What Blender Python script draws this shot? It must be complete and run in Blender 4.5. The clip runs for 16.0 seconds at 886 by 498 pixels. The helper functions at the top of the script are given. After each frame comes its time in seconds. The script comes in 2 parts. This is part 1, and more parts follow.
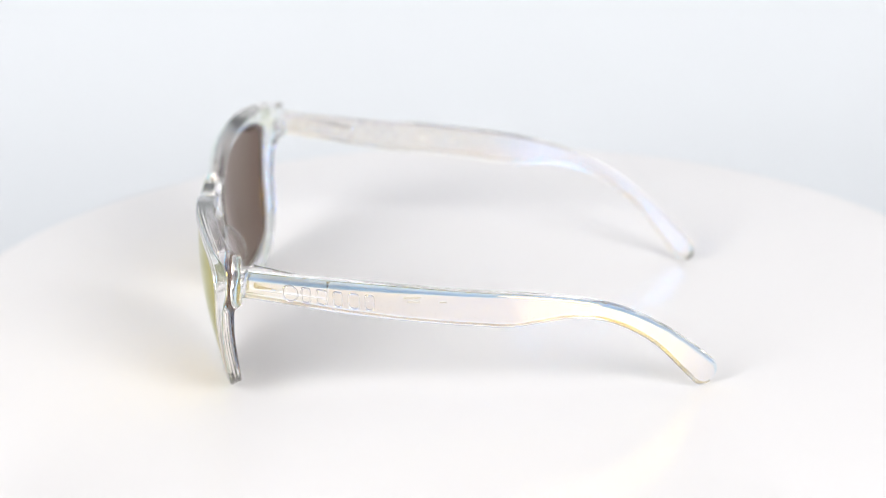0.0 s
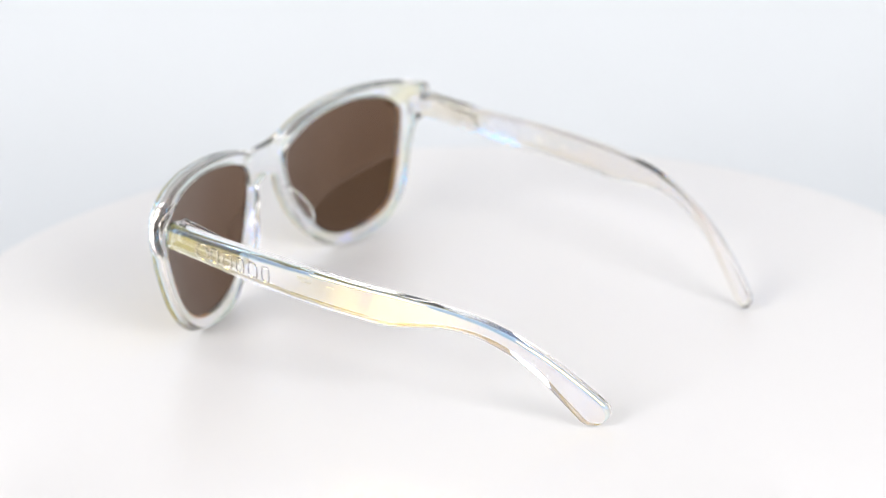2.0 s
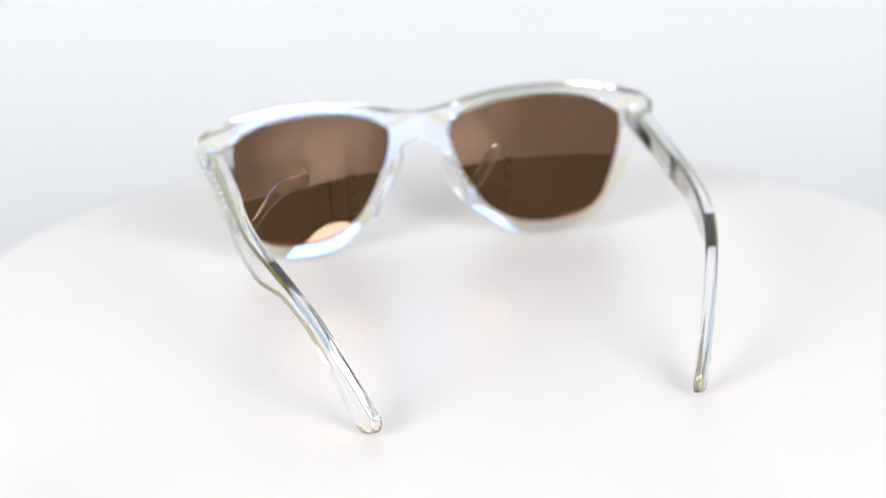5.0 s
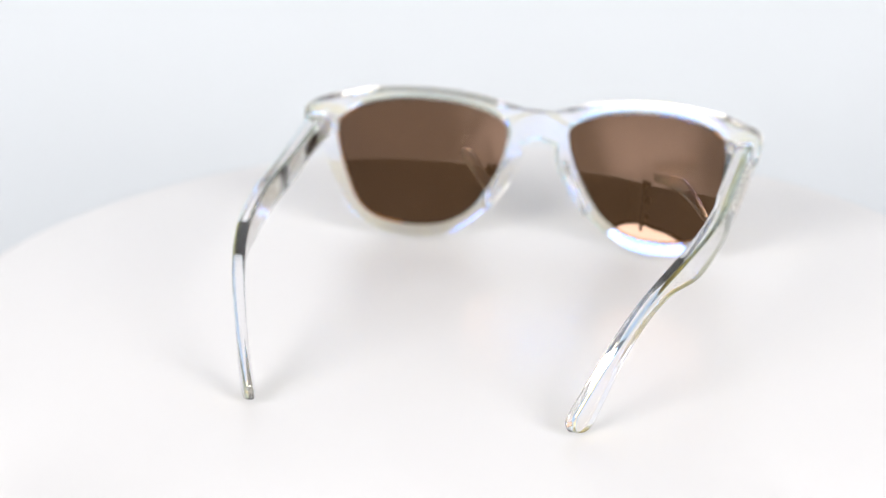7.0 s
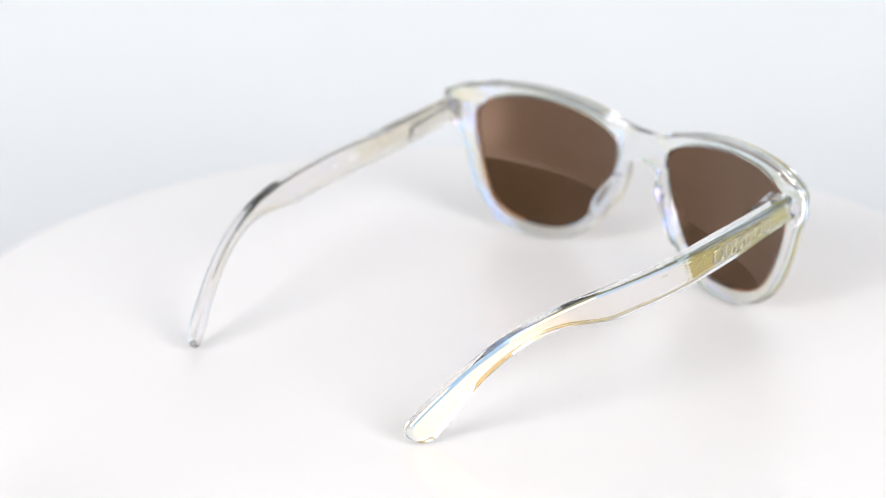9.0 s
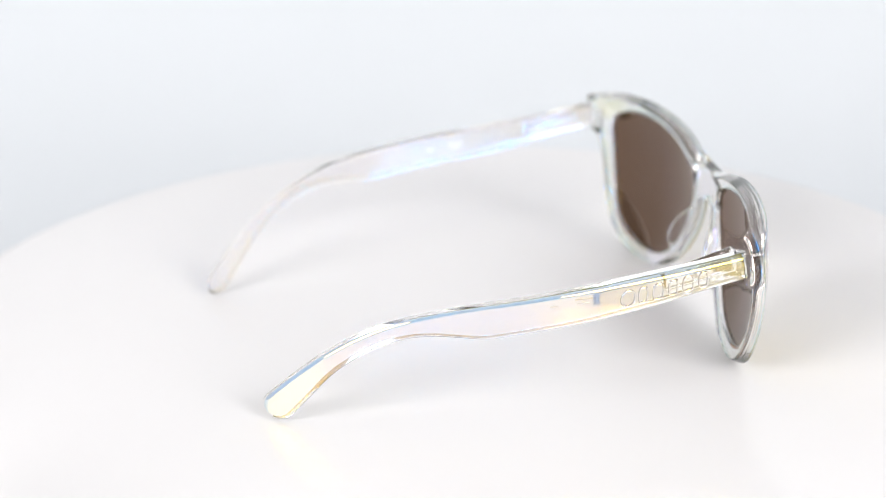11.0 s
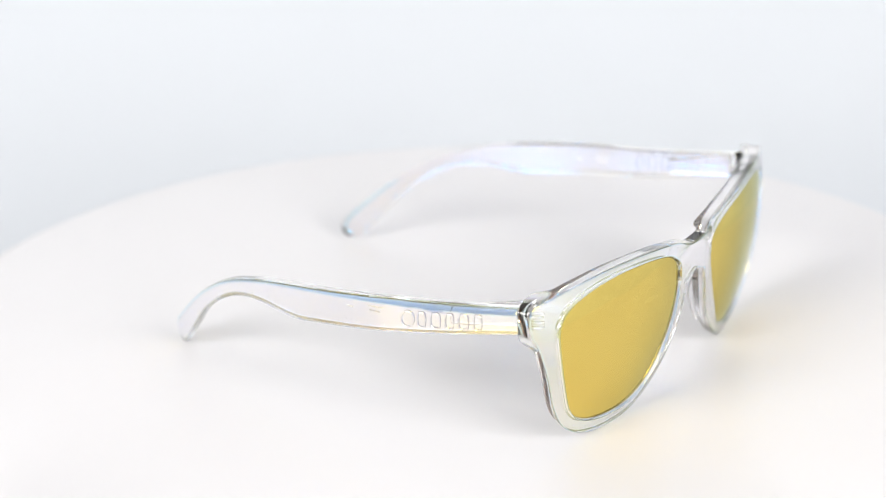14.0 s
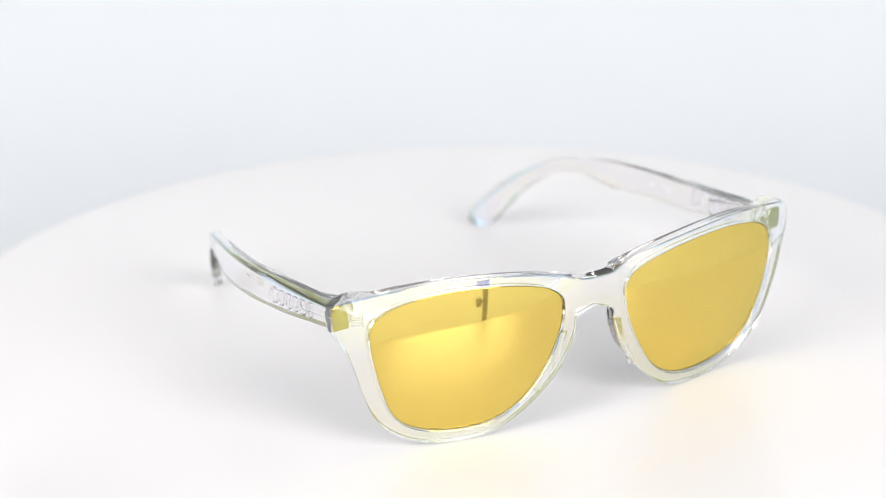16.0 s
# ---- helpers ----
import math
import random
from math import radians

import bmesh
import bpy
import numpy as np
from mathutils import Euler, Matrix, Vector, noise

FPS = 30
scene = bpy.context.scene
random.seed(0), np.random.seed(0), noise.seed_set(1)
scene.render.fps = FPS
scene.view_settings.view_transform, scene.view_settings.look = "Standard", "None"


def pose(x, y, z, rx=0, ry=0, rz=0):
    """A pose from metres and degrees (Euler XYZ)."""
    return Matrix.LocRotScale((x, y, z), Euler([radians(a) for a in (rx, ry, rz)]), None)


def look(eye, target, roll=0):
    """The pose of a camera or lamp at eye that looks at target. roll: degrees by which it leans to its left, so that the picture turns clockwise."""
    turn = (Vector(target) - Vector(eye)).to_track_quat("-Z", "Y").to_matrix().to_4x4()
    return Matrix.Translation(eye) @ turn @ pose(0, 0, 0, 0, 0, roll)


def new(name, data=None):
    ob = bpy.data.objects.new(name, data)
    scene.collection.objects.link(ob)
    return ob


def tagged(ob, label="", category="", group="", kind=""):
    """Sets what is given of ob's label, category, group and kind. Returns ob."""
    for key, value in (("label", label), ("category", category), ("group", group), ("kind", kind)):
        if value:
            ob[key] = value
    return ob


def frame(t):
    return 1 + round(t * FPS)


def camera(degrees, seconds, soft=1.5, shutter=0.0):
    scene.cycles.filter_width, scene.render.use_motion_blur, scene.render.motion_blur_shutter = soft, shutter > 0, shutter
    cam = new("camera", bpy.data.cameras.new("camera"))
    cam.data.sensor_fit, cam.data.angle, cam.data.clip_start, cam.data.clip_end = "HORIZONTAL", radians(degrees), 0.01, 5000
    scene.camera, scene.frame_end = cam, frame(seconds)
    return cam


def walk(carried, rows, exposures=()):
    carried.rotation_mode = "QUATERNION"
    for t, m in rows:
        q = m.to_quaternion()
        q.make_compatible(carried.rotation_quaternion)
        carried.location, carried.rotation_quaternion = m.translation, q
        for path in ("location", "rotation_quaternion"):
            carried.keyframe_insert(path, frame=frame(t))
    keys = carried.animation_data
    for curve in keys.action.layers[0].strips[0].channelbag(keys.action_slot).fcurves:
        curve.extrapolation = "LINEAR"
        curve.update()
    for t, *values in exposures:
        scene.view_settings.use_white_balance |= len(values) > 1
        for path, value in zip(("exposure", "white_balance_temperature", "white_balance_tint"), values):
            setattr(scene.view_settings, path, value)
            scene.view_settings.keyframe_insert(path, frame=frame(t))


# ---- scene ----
MM = 0.001
SPIN0, SPIN = 88.378, -14.9247          # platter angle at the start, degrees a second
EYE = (-0.0067, -0.7196, 0.3037)
TILT = radians(21.293)

cam = camera(19.08, 16.0, soft=0.85)
cam.data.dof.use_dof = True
cam.data.dof.focus_distance = 0.705
cam.data.dof.aperture_fstop = 9.8
VIEW = look(EYE, (EYE[0], EYE[1] + math.cos(TILT), EYE[2] - math.sin(TILT)), -1.136)
walk(cam, [(0.0, VIEW), (16.0, VIEW)], exposures=[(0.0, 0.0), (16.0, 0.0)])

# ---- light: two round softboxes in a dim studio ----
world = bpy.data.worlds.new("studio")
scene.world = world
world.use_nodes = True
world.node_tree.nodes["Background"].inputs["Color"].default_value = (0.80, 0.90, 1.0, 1)
world.node_tree.nodes["Background"].inputs["Strength"].default_value = 0.25


def softlamp(name, eye, target, size, watts, colour):
    data = bpy.data.lights.new(name, "AREA")
    data.shape, data.size, data.energy, data.color = "DISK", size, watts, colour
    ob = new(name, data)
    ob.matrix_world = look(eye, target)
    return ob


BOXES = [(0.81, -1.12, 0.68), (-0.955, -1.005, 0.68)]
AIM = (0.0, 0.0, 0.02)
# two added, unseen strip fills wash the backdrop from the sides to brighten it
for side in (1, -1):
    data = bpy.data.lights.new("backdrop_fill", "AREA")
    data.shape, data.size, data.size_y, data.energy, data.color = "RECTANGLE", 0.25, 0.9, 0.36, (0.94, 0.975, 1.0)
    data.spread = radians(110)
    new("backdrop_fill", data).matrix_world = look((side * 0.75, 0.30, 0.50), (side * 0.20, 0.62, 0.12))
for at in BOXES:
    softlamp("softbox_lamp", at, AIM, 0.88, 19.3, (1.0, 0.975, 0.96))


# ---- materials ----
def material(name):
    m = bpy.data.materials.new(name)
    m.use_nodes = True
    return m, m.node_tree.nodes, m.node_tree.links, m.node_tree.nodes["Principled BSDF"]


def noise_node(nodes, links, scale, detail=3.0, space="Object"):
    co = nodes.new("ShaderNodeTexCoord")
    tex = nodes.new("ShaderNodeTexNoise")
    tex.inputs["Scale"].default_value, tex.inputs["Detail"].default_value = scale, detail
    links.new(co.outputs[space], tex.inputs["Vector"])
    return tex


def ramp(nodes, links, source, low, high, a=0.3, b=0.7):
    r = nodes.new("ShaderNodeMapRange")
    r.inputs["From Min"].default_value, r.inputs["From Max"].default_value = a, b
    r.inputs["To Min"].default_value, r.inputs["To Max"].default_value = low, high
    links.new(source, r.inputs["Value"])
    return r.outputs["Result"]


def painted(name, colour, rough, scale, vary=0.03, bump=0.05, size=0.0004, rvary=0.06):
    """Matt or satin surface with faint blotches, fine grain and uneven gloss."""
    m, nodes, links, bsdf = material(name)
    big, fine = noise_node(nodes, links, scale), noise_node(nodes, links, scale * 40, 6)
    mix = nodes.new("ShaderNodeMix")
    mix.data_type = "RGBA"
    mix.inputs["A"].default_value = (*[c * (1 - vary) for c in colour], 1)
    mix.inputs["B"].default_value = (*[min(1, c * (1 + vary)) for c in colour], 1)
    links.new(big.outputs["Fac"], mix.inputs["Factor"])
    links.new(mix.outputs["Result"], bsdf.inputs["Base Color"])
    links.new(ramp(nodes, links, big.outputs["Fac"], rough - rvary, rough + rvary), bsdf.inputs["Roughness"])
    bp = nodes.new("ShaderNodeBump")
    bp.inputs["Strength"].default_value, bp.inputs["Distance"].default_value = bump, size
    links.new(fine.outputs["Fac"], bp.inputs["Height"])
    links.new(bp.outputs["Normal"], bsdf.inputs["Normal"])
    return m


def clear(name, film=0.0, film_ior=1.33, spread=0.0, tint=(0.99, 0.986, 1.0), haze=0.0):
    """Clear polished acetate; film: nanometres of iridescent coating."""
    m, nodes, links, bsdf = material(name)
    bsdf.inputs["Base Color"].default_value = (*tint, 1)
    bsdf.inputs["Transmission Weight"].default_value = 1.0 - haze
    bsdf.inputs["IOR"].default_value = 1.49
    tex = noise_node(nodes, links, 60, 2)
    links.new(ramp(nodes, links, tex.outputs["Fac"], 0.0, 0.015), bsdf.inputs["Roughness"])
    if film:
        bsdf.inputs["Thin Film IOR"].default_value = film_ior
        wave = noise_node(nodes, links, 25, 1)
        links.new(ramp(nodes, links, wave.outputs["Fac"], film - spread, film + spread), bsdf.inputs["Thin Film Thickness"])
    return m


def lens_mirror():
    m, nodes, links, bsdf = material("gold_mirror_coating")
    bsdf.inputs["Base Color"].default_value = (0.71, 0.535, 0.13, 1)
    bsdf.inputs["Metallic"].default_value = 0.78
    bsdf.inputs["Specular Tint"].default_value = (0.62, 0.76, 0.70, 1)
    tex = noise_node(nodes, links, 900, 3)
    links.new(ramp(nodes, links, tex.outputs["Fac"], 0.03, 0.07), bsdf.inputs["Roughness"])
    return m


def lens_back():
    m, nodes, links, bsdf = material("brown_lens_inside")
    bsdf.inputs["Base Color"].default_value = (0.042, 0.0215, 0.0080, 1)
    bsdf.inputs["Specular IOR Level"].default_value = 0.42
    bsdf.inputs["IOR"].default_value = 2.2
    bsdf.inputs["Specular Tint"].default_value = (1.0, 0.66, 0.50, 1)
    tex = noise_node(nodes, links, 700, 3)
    links.new(ramp(nodes, links, tex.outputs["Fac"], 0.02, 0.05), bsdf.inputs["Roughness"])
    return m


def metal(name, colour, low, high):
    m, nodes, links, bsdf = material(name)
    bsdf.inputs["Base Color"].default_value = (*colour, 1)
    bsdf.inputs["Metallic"].default_value = 1.0
    tex = noise_node(nodes, links, 1500, 3)
    links.new(ramp(nodes, links, tex.outputs["Fac"], low, high), bsdf.inputs["Roughness"])
    return m


M_PAPER = painted("white_backdrop_paper", (0.765, 0.795, 0.825), 0.85, 3, 0.015)
M_TABLE = painted("white_gloss_platter", (0.825, 0.815, 0.818), 0.31, 9, 0.006, 0.012, 0.0002, 0.008)
M_WALL = painted("white_studio_wall", (0.85, 0.86, 0.87), 0.8, 1.5, 0.08)
M_CEIL = painted("white_ceiling_paint", (0.78, 0.78, 0.80), 0.85, 1.5, 0.03)
M_FLOOR = painted("pale_studio_floor", (0.60, 0.60, 0.60), 0.5, 1.0, 0.1)
M_BLACK = painted("black_fabric", (0.02, 0.02, 0.022), 0.7, 8, 0.1)
M_STAND = painted("grey_stand_paint", (0.2, 0.19, 0.18), 0.5, 60, 0.1)
M_DIFF = painted("white_diffuser_cloth", (0.85, 0.85, 0.85), 0.8, 20, 0.02)
M_CLEAR = clear("clear_plastic", haze=0.006)
M_COAT = clear("iridescent_coated_plastic", 177, 2.6, 3, (0.90, 0.91, 1.0), 0.045)
# same film as M_COAT; the blue sheen of upturned edges is put into the tint
M_SHOULDER = clear("coated_shoulder_blue_sheen_tint", 177, 2.6, 3, (0.50, 0.80, 0.98), 0.01)
M_FACE = clear("iridescent_coated_front", 158, 2.8, 3, (0.90, 0.91, 1.0), 0.02)
M_GOLD = lens_mirror()
M_BROWN = lens_back()
M_EDGE = metal("polished_lens_edge", (0.90, 0.86, 0.82), 0.03, 0.08)
# orange glow at the lens edge, painted as a plain amber colour
M_RIM = painted("amber_edge_glow_paint", (0.42, 0.17, 0.05), 0.25, 300, 0.1)
M_PRINT = painted("white_print", (0.8, 0.8, 0.8), 0.5, 200, 0.02)


# ---- helpers of this scene ----
def part(name, bm, mats, parent=None, label="", smooth=True):
    mesh = bpy.data.meshes.new(name)
    bmesh.ops.recalc_face_normals(bm, faces=bm.faces)
    for fc in bm.faces:
        fc.smooth = smooth
    bm.to_mesh(mesh)
    bm.free()
    for m in (mats if isinstance(mats, (list, tuple)) else [mats]):
        mesh.materials.append(m)
    ob = new(name, mesh)
    if parent is not None:
        ob.parent = parent
    return tagged(ob, label) if label else ob


def crisp(ob):
    """Even shading across flat faces, with the bevels carrying the turn."""
    mod = ob.modifiers.new("even_normals", "WEIGHTED_NORMAL")
    mod.keep_sharp, mod.weight = True, 80
    return ob


def spline(points, per=8, closed=False):
    """Catmull-Rom curve through a few control points."""
    p = [np.array(q, float) for q in points]
    n = len(p)
    out = []
    for i in range(n if closed else n - 1):
        if closed:
            a, b, c, d = p[i - 1], p[i], p[(i + 1) % n], p[(i + 2) % n]
        else:
            a, b, c, d = p[max(i - 1, 0)], p[i], p[i + 1], p[min(i + 2, n - 1)]
        for k in range(per):
            t = k / per
            out.append(0.5 * (2 * b + (c - a) * t + (2 * a - 5 * b + 4 * c - d) * t * t + (3 * b - a - 3 * c + d) * t ** 3))
    if not closed:
        out.append(p[-1])
    return out


def smoothstep(a, b, x):
    t = min(1.0, max(0.0, (x - a) / (b - a)))
    return t * t * (3 - 2 * t)


def box(bm, x0, x1, y0, y1, z0, z1, bevel=0.0, seg=2):
    made = bmesh.ops.create_cube(bm, size=1.0, matrix=Matrix.LocRotScale(
        ((x0 + x1) / 2, (y0 + y1) / 2, (z0 + z1) / 2), None, (x1 - x0, y1 - y0, z1 - z0)))
    if bevel:
        edges = {e for v in made["verts"] for e in v.link_edges}
        bmesh.ops.bevel(bm, geom=list(edges), offset=bevel, segments=seg, profile=0.5, affect="EDGES")


def lathe(bm, profile, n=96):
    """Turns a profile of (radius, height) round the z axis."""
    rings = []
    for r, z in profile:
        if r < 1e-7:
            rings.append([bm.verts.new((0, 0, z))])
        else:
            rings.append([bm.verts.new((r * math.cos(6.283185307 * i / n), r * math.sin(6.283185307 * i / n), z)) for i in range(n)])
    for a, b in zip(rings, rings[1:]):
        for i in range(n):
            j = (i + 1) % n
            if len(a) == 1 and len(b) == 1:
                continue
            if len(a) == 1 and len(b) > 1:
                bm.faces.new((a[0], b[i], b[j]))
            elif len(b) == 1 and len(a) > 1:
                bm.faces.new((a[i], b[0], a[j]))
            else:
                bm.faces.new((a[i], b[i], b[j], a[j]))


# ---- the studio ----
def build_studio():
    floor_z = -0.78
    bm = bmesh.new()
    box(bm, -2.3, 2.3, -2.9, 1.9, floor_z - 0.1, floor_z)
    tagged(part("floor", bm, M_FLOOR, smooth=False), "pale grey studio floor under the table", "floor", kind="structure")
    for name, dims in (("wall_north", (-2.2, 2.2, 1.8, 1.9)), ("wall_south", (-2.2, 2.2, -2.9, -2.8)),
                       ("wall_east", (2.2, 2.3, -2.8, 1.8)), ("wall_west", (-2.3, -2.2, -2.8, 1.8))):
        bm = bmesh.new()
        box(bm, *dims, floor_z, 1.65)
        tagged(part(name, bm, M_WALL, smooth=False), "plain white studio wall", "wall", kind="structure")
    bm = bmesh.new()
    box(bm, -2.3, 2.3, -2.9, 1.9, 1.65, 1.75)
    tagged(part("ceiling", bm, M_CEIL, smooth=False), "plain white studio ceiling", "ceiling", kind="structure")
    # seamless paper: flat on the table, then curving up behind the turntable
    bm = bmesh.new()
    curve = [(y, 0.0) for y in np.linspace(-0.75, 0.30, 10)]
    curve += [(0.30 + 0.55 * math.sin(a), 0.55 * (1 - math.cos(a))) for a in np.linspace(0.08, math.pi / 2, 20)]
    curve += [(0.85, z) for z in np.linspace(0.65, 1.5, 8)]
    layers = []
    for off in (0.0, 0.0015):
        layers.append([[bm.verts.new((x, y + off, -0.0643 - off + z)) for x in np.linspace(-0.85, 0.85, 16)] for y, z in curve])
    for k, rows in enumerate(layers):
        for a, b in zip(rows, rows[1:]):
            for i in range(15):
                bm.faces.new((a[i], a[i + 1], b[i + 1], b[i]))
    rim = []
    for rows in layers:
        rim.append(rows[0] + [q[-1] for q in rows[1:]] + rows[-1][-2::-1] + [q[0] for q in rows[-2:0:-1]])
    for i in range(len(rim[0])):
        j = (i + 1) % len(rim[0])
        bm.faces.new((rim[0][i], rim[0][j], rim[1][j], rim[1][i]))
    tagged(part("backdrop", bm, M_PAPER), "white seamless paper sweep under and behind the turntable", "backdrop", kind="structure")


def build_table():
    table = new("table")
    table.location = (0, -0.08, -0.78)
    tagged(table, "white table carrying paper sweep and turntable", "table")
    bm = bmesh.new()
    box(bm, -0.88, 0.88, -0.70, 0.44, 0.675, 0.7140, 0.004)
    part("tabletop", bm, M_TABLE, table, smooth=False)
    for x in (-0.8, 0.8):
        for y in (-0.64, 0.38):
            bm = bmesh.new()
            box(bm, x - 0.025, x + 0.025, y - 0.025, y + 0.025, 0.0, 0.675, 0.003)
            part("leg", bm, M_TABLE, table, smooth=False)


def build_turntable():
    thing = new("turntable")
    thing.location = (0, 0, -0.0628)
    tagged(thing, "round white glossy motorised display turntable", "turntable")
    bm = bmesh.new()
    lathe(bm, [(0, 0), (0.118, 0), (0.120, 0.002), (0.120, 0.034), (0.117, 0.037), (0, 0.037)])
    part("base", bm, M_TABLE, thing)
    bm = bmesh.new()
    top = 0.062
    lathe(bm, [(0, top - 0.022), (0.155, top - 0.022), (0.161, top - 0.020), (0.1638, top - 0.015), (0.1645, top - 0.006),
               (0.1642, top - 0.003), (0.1632, top - 0.0010), (0.1615, top - 0.0002), (0.159, top), (0.10, top), (0.05, top), (0, top)], 160)
    platter = part("platter", bm, M_TABLE, thing, "smooth white glossy round platter")
    return thing, platter


def build_softbox(at):
    thing = new("softbox")
    thing.matrix_world = look(at, AIM)
    tagged(thing, "round photographic softbox with black shell on a stand", "softbox", "studio softboxes")
    bm = bmesh.new()
    lathe(bm, [(0.470, 0.004), (0.477, 0.0), (0.480, 0.006), (0.480, 0.03), (0.30, 0.16), (0.07, 0.24), (0.0, 0.24), (0.0, 0.235), (0.065, 0.235), (0.29, 0.155), (0.465, 0.03), (0.470, 0.004)], 48)
    part("shell", bm, M_BLACK, thing)
    bm = bmesh.new()
    lathe(bm, [(0.0, 0.02), (0.464, 0.02), (0.464, 0.024), (0.0, 0.024)], 48)
    part("diffuser", bm, M_DIFF, thing)
    bm = bmesh.new()
    lathe(bm, [(0.0, 0.24), (0.055, 0.24), (0.055, 0.40), (0.05, 0.405), (0.0, 0.405)], 32)
    part("lamp_head", bm, M_BLACK, thing)
    inverse = thing.matrix_world.inverted()
    foot = thing.matrix_world @ Vector((0, 0, 0.32))
    bm = bmesh.new()
    bmesh.ops.create_cone(bm, cap_ends=True, segments=20, radius1=0.014, radius2=0.012, depth=foot.z + 0.78,
                          matrix=Matrix.Translation((foot.x, foot.y, (foot.z - 0.78) / 2)))
    pole = part("pole", bm, M_BLACK, thing)
    pole.matrix_parent_inverse = inverse
    for k in range(3):
        a = math.atan2(-at[1], -at[0]) + math.pi + (k - 1) * 2.094
        bm = bmesh.new()
        top, end = Vector((foot.x, foot.y, -0.45)), Vector((foot.x + 0.3 * math.cos(a), foot.y + 0.3 * math.sin(a), -0.772))
        turn = (end - top).to_track_quat("Z", "Y").to_matrix().to_4x4()
        bmesh.ops.create_cone(bm, cap_ends=True, segments=12, radius1=0.008, radius2=0.008, depth=(end - top).length,
                              matrix=Matrix.Translation((top + end) / 2) @ turn)
        leg = part("leg", bm, M_BLACK, thing)
        leg.matrix_parent_inverse = inverse
    return thing


def build_post(x, y):
    """A slim table stand with pairs of clamping knobs."""
    thing = new("table_stand")
    thing.location = (x, y, -0.0643)
    tagged(thing, "slim grey table stand with clamping knobs on the paper", "stand", "table stands")
    bm = bmesh.new()
    lathe(bm, [(0, 0), (0.016, 0), (0.0165, 0.002), (0.015, 0.004), (0.005, 0.006), (0, 0.006)], 32)
    part("foot", bm, M_STAND, thing)
    bm = bmesh.new()
    lathe(bm, [(0, 0.006), (0.003, 0.006), (0.003, 0.128), (0.002, 0.13), (0, 0.13)], 20)
    part("post", bm, M_STAND, thing)
    for z in (0.062, 0.085, 0.108):
        bm = bmesh.new()
        lathe(bm, [(0, 0), (0.002, 0), (0.002, 0.005), (0.005, 0.0055), (0.0055, 0.0065), (0.005, 0.0105), (0.002, 0.011), (0, 0.011)], 20)
        turn = Vector((x, y, 0)).cross(Vector((0, 0, 1))).to_track_quat("Z", "Y").to_matrix().to_4x4()
        bmesh.ops.transform(bm, matrix=Matrix.Translation((0, 0, z)) @ turn, verts=bm.verts)
        part("knob", bm, M_STAND, thing)


# ---- the sunglasses, in millimetres: x to the wearer's right, y forward, z up ----
SPHERE = (19.87, -24.1, 35.8, 100.55)


def ease(x):
    """The outer ends wrap a little less than the sphere."""
    return 1.8 * smoothstep(38, 76, abs(x))


def face_y(x, z):
    """Front surface of frame and lenses: one sphere a side, joined by a flatter bridge."""
    x = abs(x)
    cx, cy, cz, r = SPHERE
    y = cy + math.sqrt(r * r - (x - cx) ** 2 - (z - cz) ** 2) + ease(x)
    k = 1 - smoothstep(4.0, 11.0, x)
    return y * (1 - k) + (77.0 - 0.09 * (42 - z)) * k


def face_n(x, z):
    e = 0.05
    return Vector((-(face_y(x + e, z) - face_y(x - e, z)) / (2 * e), 1.0, -(face_y(x, z + e) - face_y(x, z - e)) / (2 * e))).normalized()


LENS = spline([(9.8, 35.8), (11.5, 39.3), (16.8, 42.3), (27, 44.7), (40, 45.7), (51, 44.9), (59.4, 42.4), (64.0, 37.7),
               (63.5, 28.3), (60.2, 16.7), (56.2, 9.5), (49.2, 5.3), (38.9, 3.7), (28.8, 4.9), (20.8, 9.9), (14.3, 19.5), (10.7, 28.5)], 10, True)
OUTER = spline([(0, 42.0), (4.9, 42.3), (11.5, 44.4), (21.8, 46.7), (34, 48.1), (47.2, 48.5), (60.5, 47.4), (70.0, 45.4)], 10)
OUTER += spline([(72.2, 44.3), (72.8, 42.4), (72.6, 37.8), (71.7, 35.5)], 4)
OUTER += spline([(70.6, 33.0), (67.6, 24.0), (64.2, 14.3), (59.3, 7.1), (52.2, 2.2), (43.5, -0.1), (35, -0.2), (26.5, 1.7), (16.3, 9.4),
                 (9.6, 17.6), (6.5, 25.0), (5.7, 28.4)], 10)
OUTER += spline([(6.0, 30.6), (4.8, 32.3), (2.5, 33.0), (0, 33.2)], 5)
MID = (37.0, 24.0)


def reach(loop, angle):
    """Distance from the lens centre to a loop in the given direction."""
    dx, dz = math.cos(angle), math.sin(angle)
    best = 0.0
    for a, b in zip(loop, loop[1:] + loop[:1]):
        ax, az, bx, bz = a[0] - MID[0], a[1] - MID[1], b[0] - MID[0], b[1] - MID[1]
        ex, ez = bx - ax, bz - az
        den = dx * ez - dz * ex
        if abs(den) < 1e-9:
            continue
        t, u = (ax * ez - az * ex) / den, (ax * dz - az * dx) / den
        if t > 0 and -1e-6 <= u <= 1 + 1e-6:
            best = max(best, t)
    return best


def front_angles():
    corners = [(0, 42.0), (0, 33.2)]
    ang = [math.atan2(z - MID[1], x - MID[0]) % (2 * math.pi) for x, z in corners]
    base = [i * 2 * math.pi / 220 for i in range(220)]
    base = [a for a in base if min(abs(a - c) for c in ang) > 0.012]
    return sorted(base + ang), ang


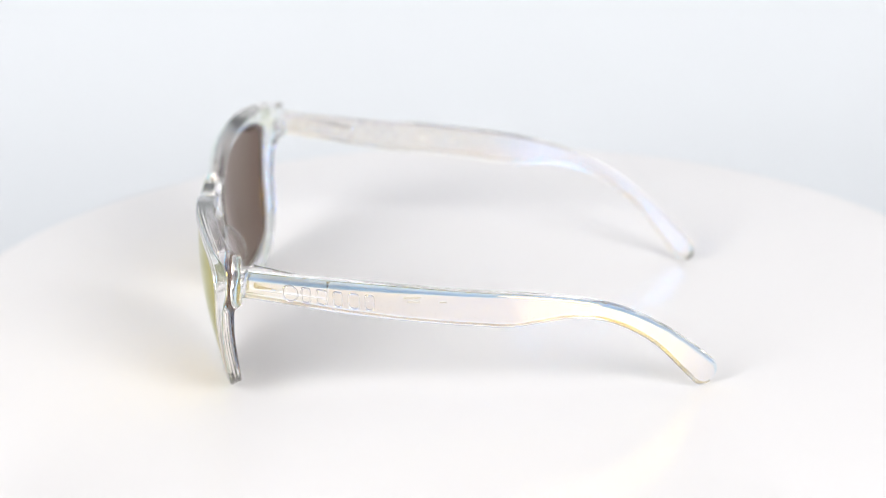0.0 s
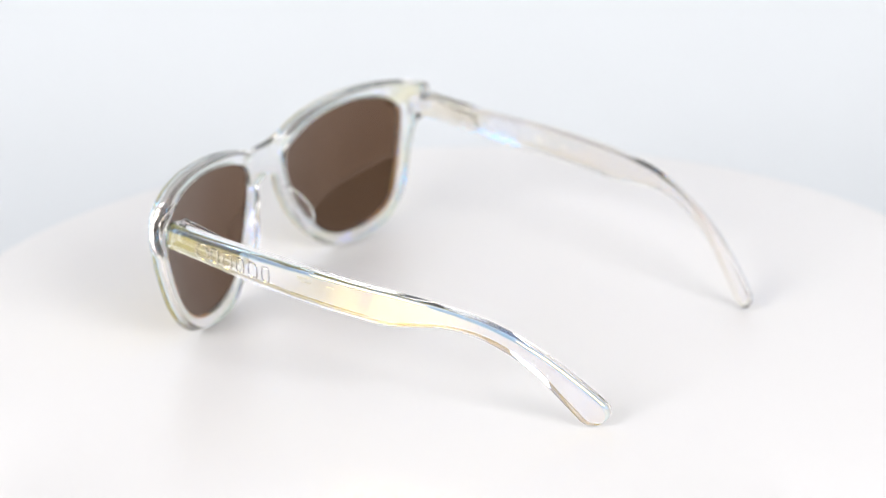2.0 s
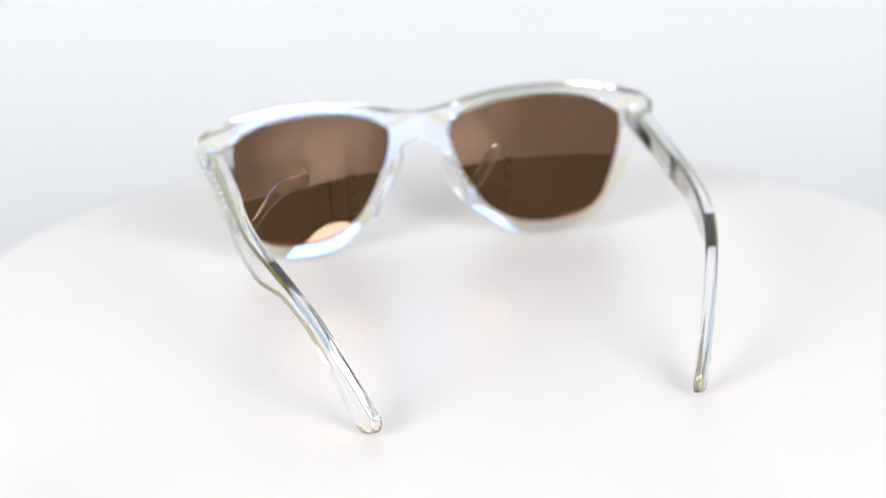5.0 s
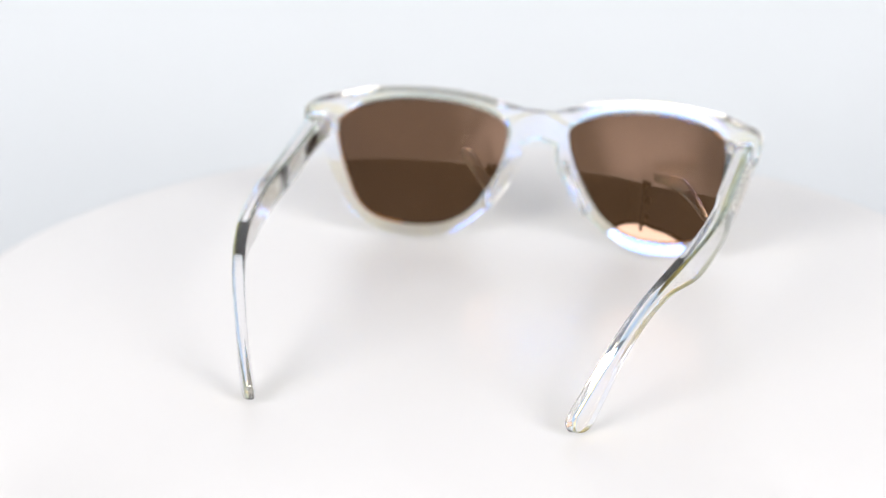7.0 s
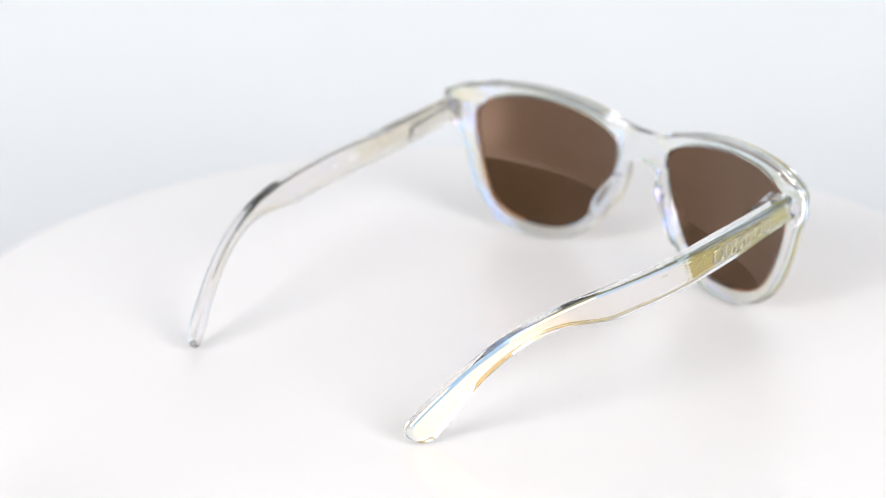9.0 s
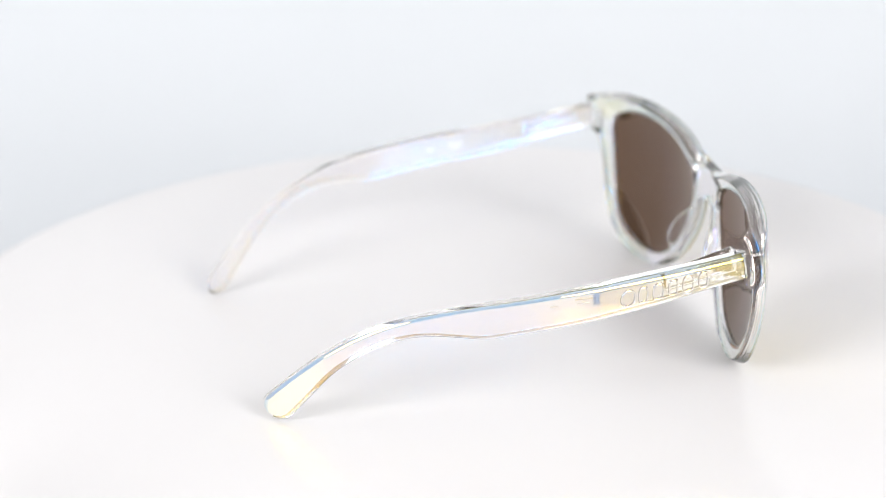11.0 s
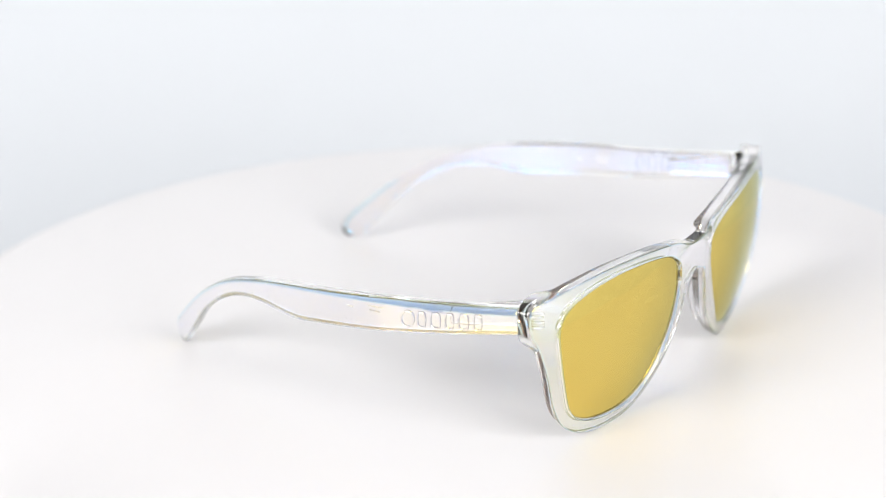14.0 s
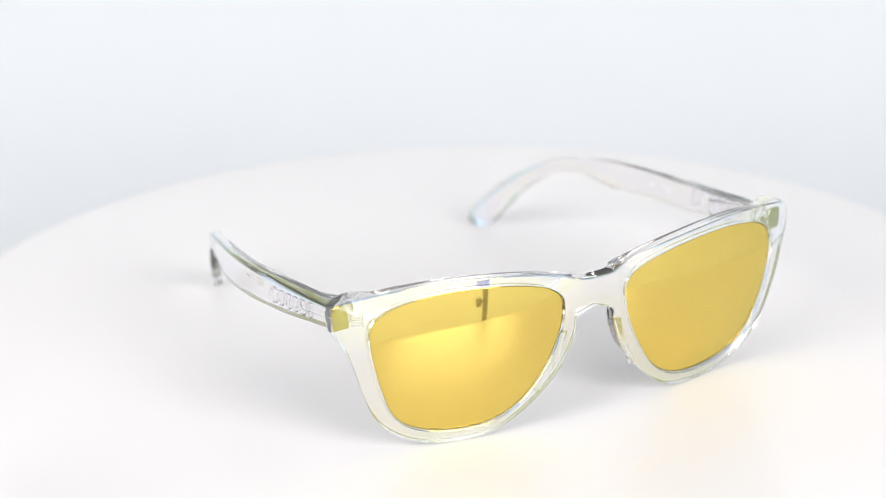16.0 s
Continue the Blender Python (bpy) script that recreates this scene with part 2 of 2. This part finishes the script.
def build_front(parent):
    bm = bmesh.new()
    angles, (a_top, a_low) = front_angles()
    cols = []
    for a in angles:
        ri, ro = reach(LENS, a), reach(OUTER, a)
        col = []
        for r in (ri, ro):
            x, z = MID[0] + r * math.cos(a), MID[1] + r * math.sin(a)
            seam = r == ro and a_top - 1e-6 <= a <= a_low + 1e-6
            x = 0.0 if seam else x
            th = 3.6 + 1.3 * smoothstep(36, 43, z) * smoothstep(6.0, 8.0, x)
            n = face_n(x, z)
            if seam or x < 4:
                n = Vector((n.x * min(1, x / 4), n.y, n.z)).normalized()
            p = Vector((x, face_y(x, z), z))
            back = p - n * th
            if r == ro:       # the end pieces run straight back to a square face where the arms meet them
                back = back.lerp(Vector((x, 58.9, z)), smoothstep(63, 67, x) * smoothstep(31, 35, z))
            col.append((p, back))
        (fi, bi), (fo, bo) = col
        cols.append([bm.verts.new(q * MM) for q in (fi, fo, bo, bi)] + [a])
    n = len(cols)
    kinds = {}
    for i in range(n):
        a, b = cols[i], cols[(i + 1) % n]
        on_seam = a_top - 1e-6 <= a[4] and b[4] <= a_low + 1e-6 and a[4] < b[4]
        for k in range(4):
            if k == 1 and on_seam:
                continue
            f = bm.faces.new((a[k], a[(k + 1) % 4], b[(k + 1) % 4], b[k]))
            kinds[f] = k
    for f, k in kinds.items():
        f.material_index = 1 if k == 0 else 0 if k == 2 else 2
    geo = bmesh.ops.duplicate(bm, geom=list(bm.verts) + list(bm.edges) + list(bm.faces))
    dup = [g for g in geo["geom"] if isinstance(g, bmesh.types.BMVert)]
    for v in dup:
        v.co.x = -v.co.x
    bmesh.ops.reverse_faces(bm, faces=[g for g in geo["geom"] if isinstance(g, bmesh.types.BMFace)])
    bmesh.ops.remove_doubles(bm, verts=bm.verts, dist=2e-6)
    bmesh.ops.recalc_face_normals(bm, faces=bm.faces)
    sharp = [e for e in bm.edges if len(e.link_faces) == 2 and e.calc_face_angle(0) > 0.75 and
             abs(e.verts[0].co.y - e.verts[1].co.y) < 0.0025]
    rounded = bmesh.ops.bevel(bm, geom=sharp, offset=0.6 * MM, segments=3, profile=0.6, affect="EDGES", clamp_overlap=True)
    bm.normal_update()
    # forward bevels get the tint that paints in a blue sheen
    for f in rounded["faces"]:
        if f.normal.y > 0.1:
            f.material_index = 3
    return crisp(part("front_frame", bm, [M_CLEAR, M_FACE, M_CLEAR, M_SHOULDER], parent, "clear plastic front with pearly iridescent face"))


def build_lens(side, parent):
    """A curved lens: gold mirror outside, brown inside."""
    bm = bmesh.new()
    rings, n = 14, 120
    grids = []
    for depth in (0.8, 2.5):
        ob = []
        for j in range(rings + 1):
            ring = []
            for i in range(n if j else 1):
                a = 2 * math.pi * i / n
                full = reach(LENS, a) - 0.06
                r = full if j == rings else (full - 0.5) * j / (rings - 1)
                x, z = MID[0] + r * math.cos(a), MID[1] + r * math.sin(a)
                y = SPHERE[1] + math.sqrt((SPHERE[3] - depth) ** 2 - (x - SPHERE[0]) ** 2 - (z - SPHERE[2]) ** 2) + ease(x)
                ring.append(bm.verts.new((side * x * MM, y * MM, z * MM)))
            ob.append(ring)
        grids.append(ob)
    for g, rg in enumerate(grids):
        for j in range(rings):
            for i in range(n):
                k = (i + 1) % n
                f = bm.faces.new((rg[0][0], rg[1][i], rg[1][k])) if j == 0 else bm.faces.new((rg[j][i], rg[j + 1][i], rg[j + 1][k], rg[j][k]))
                # the edge glow is painted only on the outer side of the back
                low = math.cos(2 * math.pi * (i + 0.5) / n + 0.25) > 0.55
                f.material_index = 2 if g == 1 and j == rings - 1 and low else g
    for i in range(n):
        k = (i + 1) % n
        f = bm.faces.new((grids[0][rings][i], grids[1][rings][i], grids[1][rings][k], grids[0][rings][k]))
        f.material_index = 3
    ob = part("lens", bm, [M_GOLD, M_BROWN, M_RIM, M_EDGE], parent, "gold mirrored lens, brown on the inside")
    return ob


ARM = spline([(58.6, 39.6, 3.5), (46, 37.65, 3.75), (33, 35.7, 4.3), (20, 34.1, 4.6), (8, 32.85, 4.75), (-5, 31.45, 4.75), (-13, 30.6, 4.75),
              (-20, 30.4, 4.0), (-27, 30.0, 3.05), (-33.5, 28.9, 2.5), (-40, 26.8, 2.3), (-46.5, 23.4, 2.35), (-53, 18.7, 2.6),
              (-57, 15.0, 2.9), (-60, 11.8, 3.25), (-64, 7.4, 3.6), (-66.5, 4.5, 3.75)], 9)


def arm_x(y, side):
    """Outer face of a temple: straight, then drawn in behind the ear; the two arms bend a little differently."""
    start, bend = (18.0, 0.00332) if side > 0 else (10.0, 0.00337)
    return 70.6 - bend * max(0.0, start - y) ** 2


def arm_section(hw, th, soft):
    """Rounded section, across and up: the coated outer face, its broad rounded shoulder on top, softer inner corners."""
    out = []
    for sx, sz, r in ((0, 1, soft), (0, -1, 0.3), (-1, -1, 0.9), (-1, 1, 1.2)):
        r = min(r, hw * 0.9, th * 0.45)
        cx, cz = (-r if sx == 0 else -th + r), sz * (hw - r)
        start = {(0, 1): 90, (0, -1): 0, (-1, -1): -90, (-1, 1): -180}[(sx, sz)]
        for k in range(5):
            a = radians(start - 22.5 * k)
            out.append((cx + r * math.cos(a), cz + r * math.sin(a)))
    return out


def build_temple(side, parent):
    bm = bmesh.new()
    pts = [np.array(p) for p in ARM]
    # rounded end
    last, prev = pts[-1], pts[-2]
    d = (last[:2] - prev[:2]) / np.linalg.norm(last[:2] - prev[:2])
    hw = last[2]
    for k in range(1, 9):
        a = k / 8 * math.pi / 2
        q = last[:2] + d * (hw * 1.05 * math.sin(a))
        pts.append(np.array((q[0], q[1], max(hw * math.cos(a), 0.25))))
    rings = []
    for i, p in enumerate(pts):
        a, b = pts[max(i - 1, 0)], pts[min(i + 1, len(pts) - 1)]
        t = b[:2] - a[:2]
        if i >= len(ARM):
            t = d
        t = t / np.linalg.norm(t)
        nrm = np.array((-t[1], t[0]))
        if nrm[1] < 0:
            nrm = -nrm
        if i >= len(ARM):
            nrm = np.array((d[1], -d[0])) if d[1] * 0 - d[0] > 0 else np.array((-d[1], d[0]))
            nrm = nrm if nrm[1] > 0 else -nrm
        y = p[0]
        th = 4.2 + 0.6 * smoothstep(14, 24, y) - 0.3 * smoothstep(0, 30, -y) - 0.6 * smoothstep(35, 65, -y)
        shrink = 0.0
        if i >= len(ARM):
            shrink = 1.1 * (1 - math.sqrt(max(0.0, 1 - ((i - len(ARM) + 1) / 8) ** 2)))
        ring = []
        for u, w in arm_section(p[2], th - 2 * shrink, 0.9 + 1.0 * smoothstep(-15, 40, y)):
            yy, zz = p[0] + nrm[0] * w, p[1] + nrm[1] * w
            ring.append(bm.verts.new((side * (arm_x(yy, side) + u - shrink) * MM, yy * MM, zz * MM)))
        rings.append(ring)
    n = len(rings[0])
    for a, b in zip(rings, rings[1:]):
        for k in range(n):
            f = bm.faces.new((a[k], a[(k + 1) % n], b[(k + 1) % n], b[k]))
            # the top shoulder (k < 4) carries the painted blue sheen
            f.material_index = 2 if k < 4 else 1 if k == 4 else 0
    bm.faces.new(rings[0])
    bm.faces.new(rings[-1])
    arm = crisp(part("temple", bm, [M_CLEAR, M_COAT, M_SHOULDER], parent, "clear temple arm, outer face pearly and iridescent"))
    # six raised plain outlines in a row on the outer face: a round one, then upright ones
    for k in range(6):
        bm = bmesh.new()
        y0 = (25.0 + k * 4.25) if side > 0 else (46.2 - k * 4.25)
        mid = np.interp(y0, [8, 20, 33, 46], [32.85, 34.1, 35.7, 37.65])
        ry, rz, w, power = (2.25, 2.5, 0.55, 1.0) if k == 0 else (1.7 - 0.25 * (k % 2), 2.35, 0.5, 0.6)
        loops = []
        for grow, out in ((0, 0.0), (-0.1, 0.42), (0.1 - w, 0.42), (-w, 0.0)):
            loop = []
            for i in range(28):
                a = 2 * math.pi * i / 28
                ca, sa = math.cos(a), math.sin(a)
                yy = (ry + grow) * math.copysign(abs(ca) ** power, ca)
                zz = (rz + grow) * math.copysign(abs(sa) ** power, sa)
                loop.append(bm.verts.new((side * (arm_x(y0, side) + out + 0.01) * MM, (y0 + yy) * MM, (mid - 0.3 + zz + 0.15 * yy) * MM)))
            loops.append(loop)
        for a, b in zip(loops, loops[1:] + loops[:1]):
            for i in range(28):
                bm.faces.new((a[i], a[(i + 1) % 28], b[(i + 1) % 28], b[i]))
        part("raised_mark", bm, M_CLEAR, arm)
    # two rows of fine white print on the inner face, as plain bars
    for y0, z0, length in ((16.0, 34.6, 5.0), (15.0, 33.4, 3.4), (6.5, 33.2, 2.2)):
        bm = bmesh.new()
        x_in = arm_x(y0, side) - 4.2
        box(bm, *sorted((side * (x_in - 0.05) * MM, side * (x_in + 0.05) * MM)), (y0 - length) * MM, y0 * MM, (z0 - 0.22) * MM, (z0 + 0.22) * MM)
        part("printed_bar", bm, M_PRINT, arm, "fine white print", smooth=False)
    return arm


def build_hinge(side, parent):
    """Moulded knuckles behind the end piece and a rounded tongue along the arm."""
    bm = bmesh.new()
    for z0, z1 in ((36.4, 37.9), (38.1, 39.6), (39.8, 41.3)):
        made = bmesh.ops.create_cone(bm, cap_ends=True, segments=24, radius1=1.7 * MM, radius2=1.7 * MM, depth=(z1 - z0) * MM,
                                     matrix=Matrix.Translation((side * 63.5 * MM, 59.4 * MM, (z0 + z1) / 2 * MM)))
        rims = {e for v in made["verts"] for e in v.link_edges if abs(e.verts[0].co.z - e.verts[1].co.z) < 1e-7}
        bmesh.ops.bevel(bm, geom=list(rims), offset=0.25 * MM, segments=2, profile=0.5, affect="EDGES")
    knuckles = set(bm.verts)
    box(bm, *sorted((side * 62.6 * MM, side * 65.3 * MM)), 36.0 * MM, 57.5 * MM, 36.8 * MM, 43.4 * MM, 1.2 * MM, 4)
    for v in bm.verts:
        if v not in knuckles:     # the tongue follows the arm down and thins towards its end
            back = (57.5 - v.co.y / MM) / 21.5
            v.co.z -= back * (3.3 + 1.6 * smoothstep(38, 42, v.co.z / MM)) * MM
            v.co.x += side * back * 2.3 * smoothstep(0, 1, (65.3 - abs(v.co.x) / MM) / 2.7) * MM
    crisp(part("hinge", bm, M_CLEAR, parent, "clear moulded hinge knuckles"))


def build_nose_pad(side, parent):
    """A flared lip moulded to the back of the rim beside the nose."""
    bm = bmesh.new()
    rings = []
    steps, around = 22, 14
    for i in range(steps + 1):
        t = i / steps
        z = 27.0 - 16.0 * t
        xn = 6.6 + 6.6 * t ** 1.25
        h = 1.2 + 5.6 * math.sin(math.pi * min(1, max(0, 0.04 + 0.92 * t))) ** 0.7
        root = Vector((xn + 1.5, face_y(xn + 1.5, z) - 2.6, z))
        way, across = Vector((0.6, -0.8, -0.1)).normalized(), Vector((0.8, 0.6, 0)).normalized()
        mid = root + way * h / 2
        ring = []
        for k in range(around):
            a = 2 * math.pi * k / around
            ca, sa = math.cos(a), math.sin(a)
            q = mid + way * (h / 2 * math.copysign(abs(ca) ** 0.8, ca)) + across * (0.85 * math.copysign(abs(sa) ** 0.8, sa))
            ring.append(bm.verts.new((side * q.x * MM, q.y * MM, q.z * MM)))
        rings.append(ring)
    for a, b in zip(rings, rings[1:]):
        for k in range(around):
            bm.faces.new((a[k], a[(k + 1) % around], b[(k + 1) % around], b[k]))
    bm.faces.new(rings[0])
    bm.faces.new(rings[-1])
    part("nose_pad", bm, M_CLEAR, parent, "clear moulded nose pad")


def build_sunglasses():
    root = new("sunglasses")
    tagged(root, "clear iridescent sunglasses with gold mirrored lenses, open on the platter", "sunglasses")
    build_front(root)
    for side in (1, -1):
        build_lens(side, root)
        build_temple(side, root)
        build_hinge(side, root)
        build_nose_pad(side, root)
    return root


build_studio()
build_table()
turntable, platter = build_turntable()
for at in BOXES:
    build_softbox(at)
build_post(0.1065, -0.191)
build_post(-0.150, -0.160)
sunglasses = build_sunglasses()
# where the sunglasses lie on the platter
LAY = Matrix.Translation((0.0041, 0.0350, 0)) @ pose(0, 0, 0, 0, 0, 0.1) @ Matrix.Translation((0, -0.035, 0))


def motions():
    times = [0.0, 1 / 30] + [k / 2 for k in range(1, 32)] + [16 - 1 / 30, 16.0]
    walk(platter, [(t, pose(0, 0, 0, 0, 0, SPIN0 + SPIN * t)) for t in times])
    walk(sunglasses, [(t, pose(0, 0, -0.0006, 0, 0, SPIN0 + SPIN * t) @ LAY) for t in times])


motions()
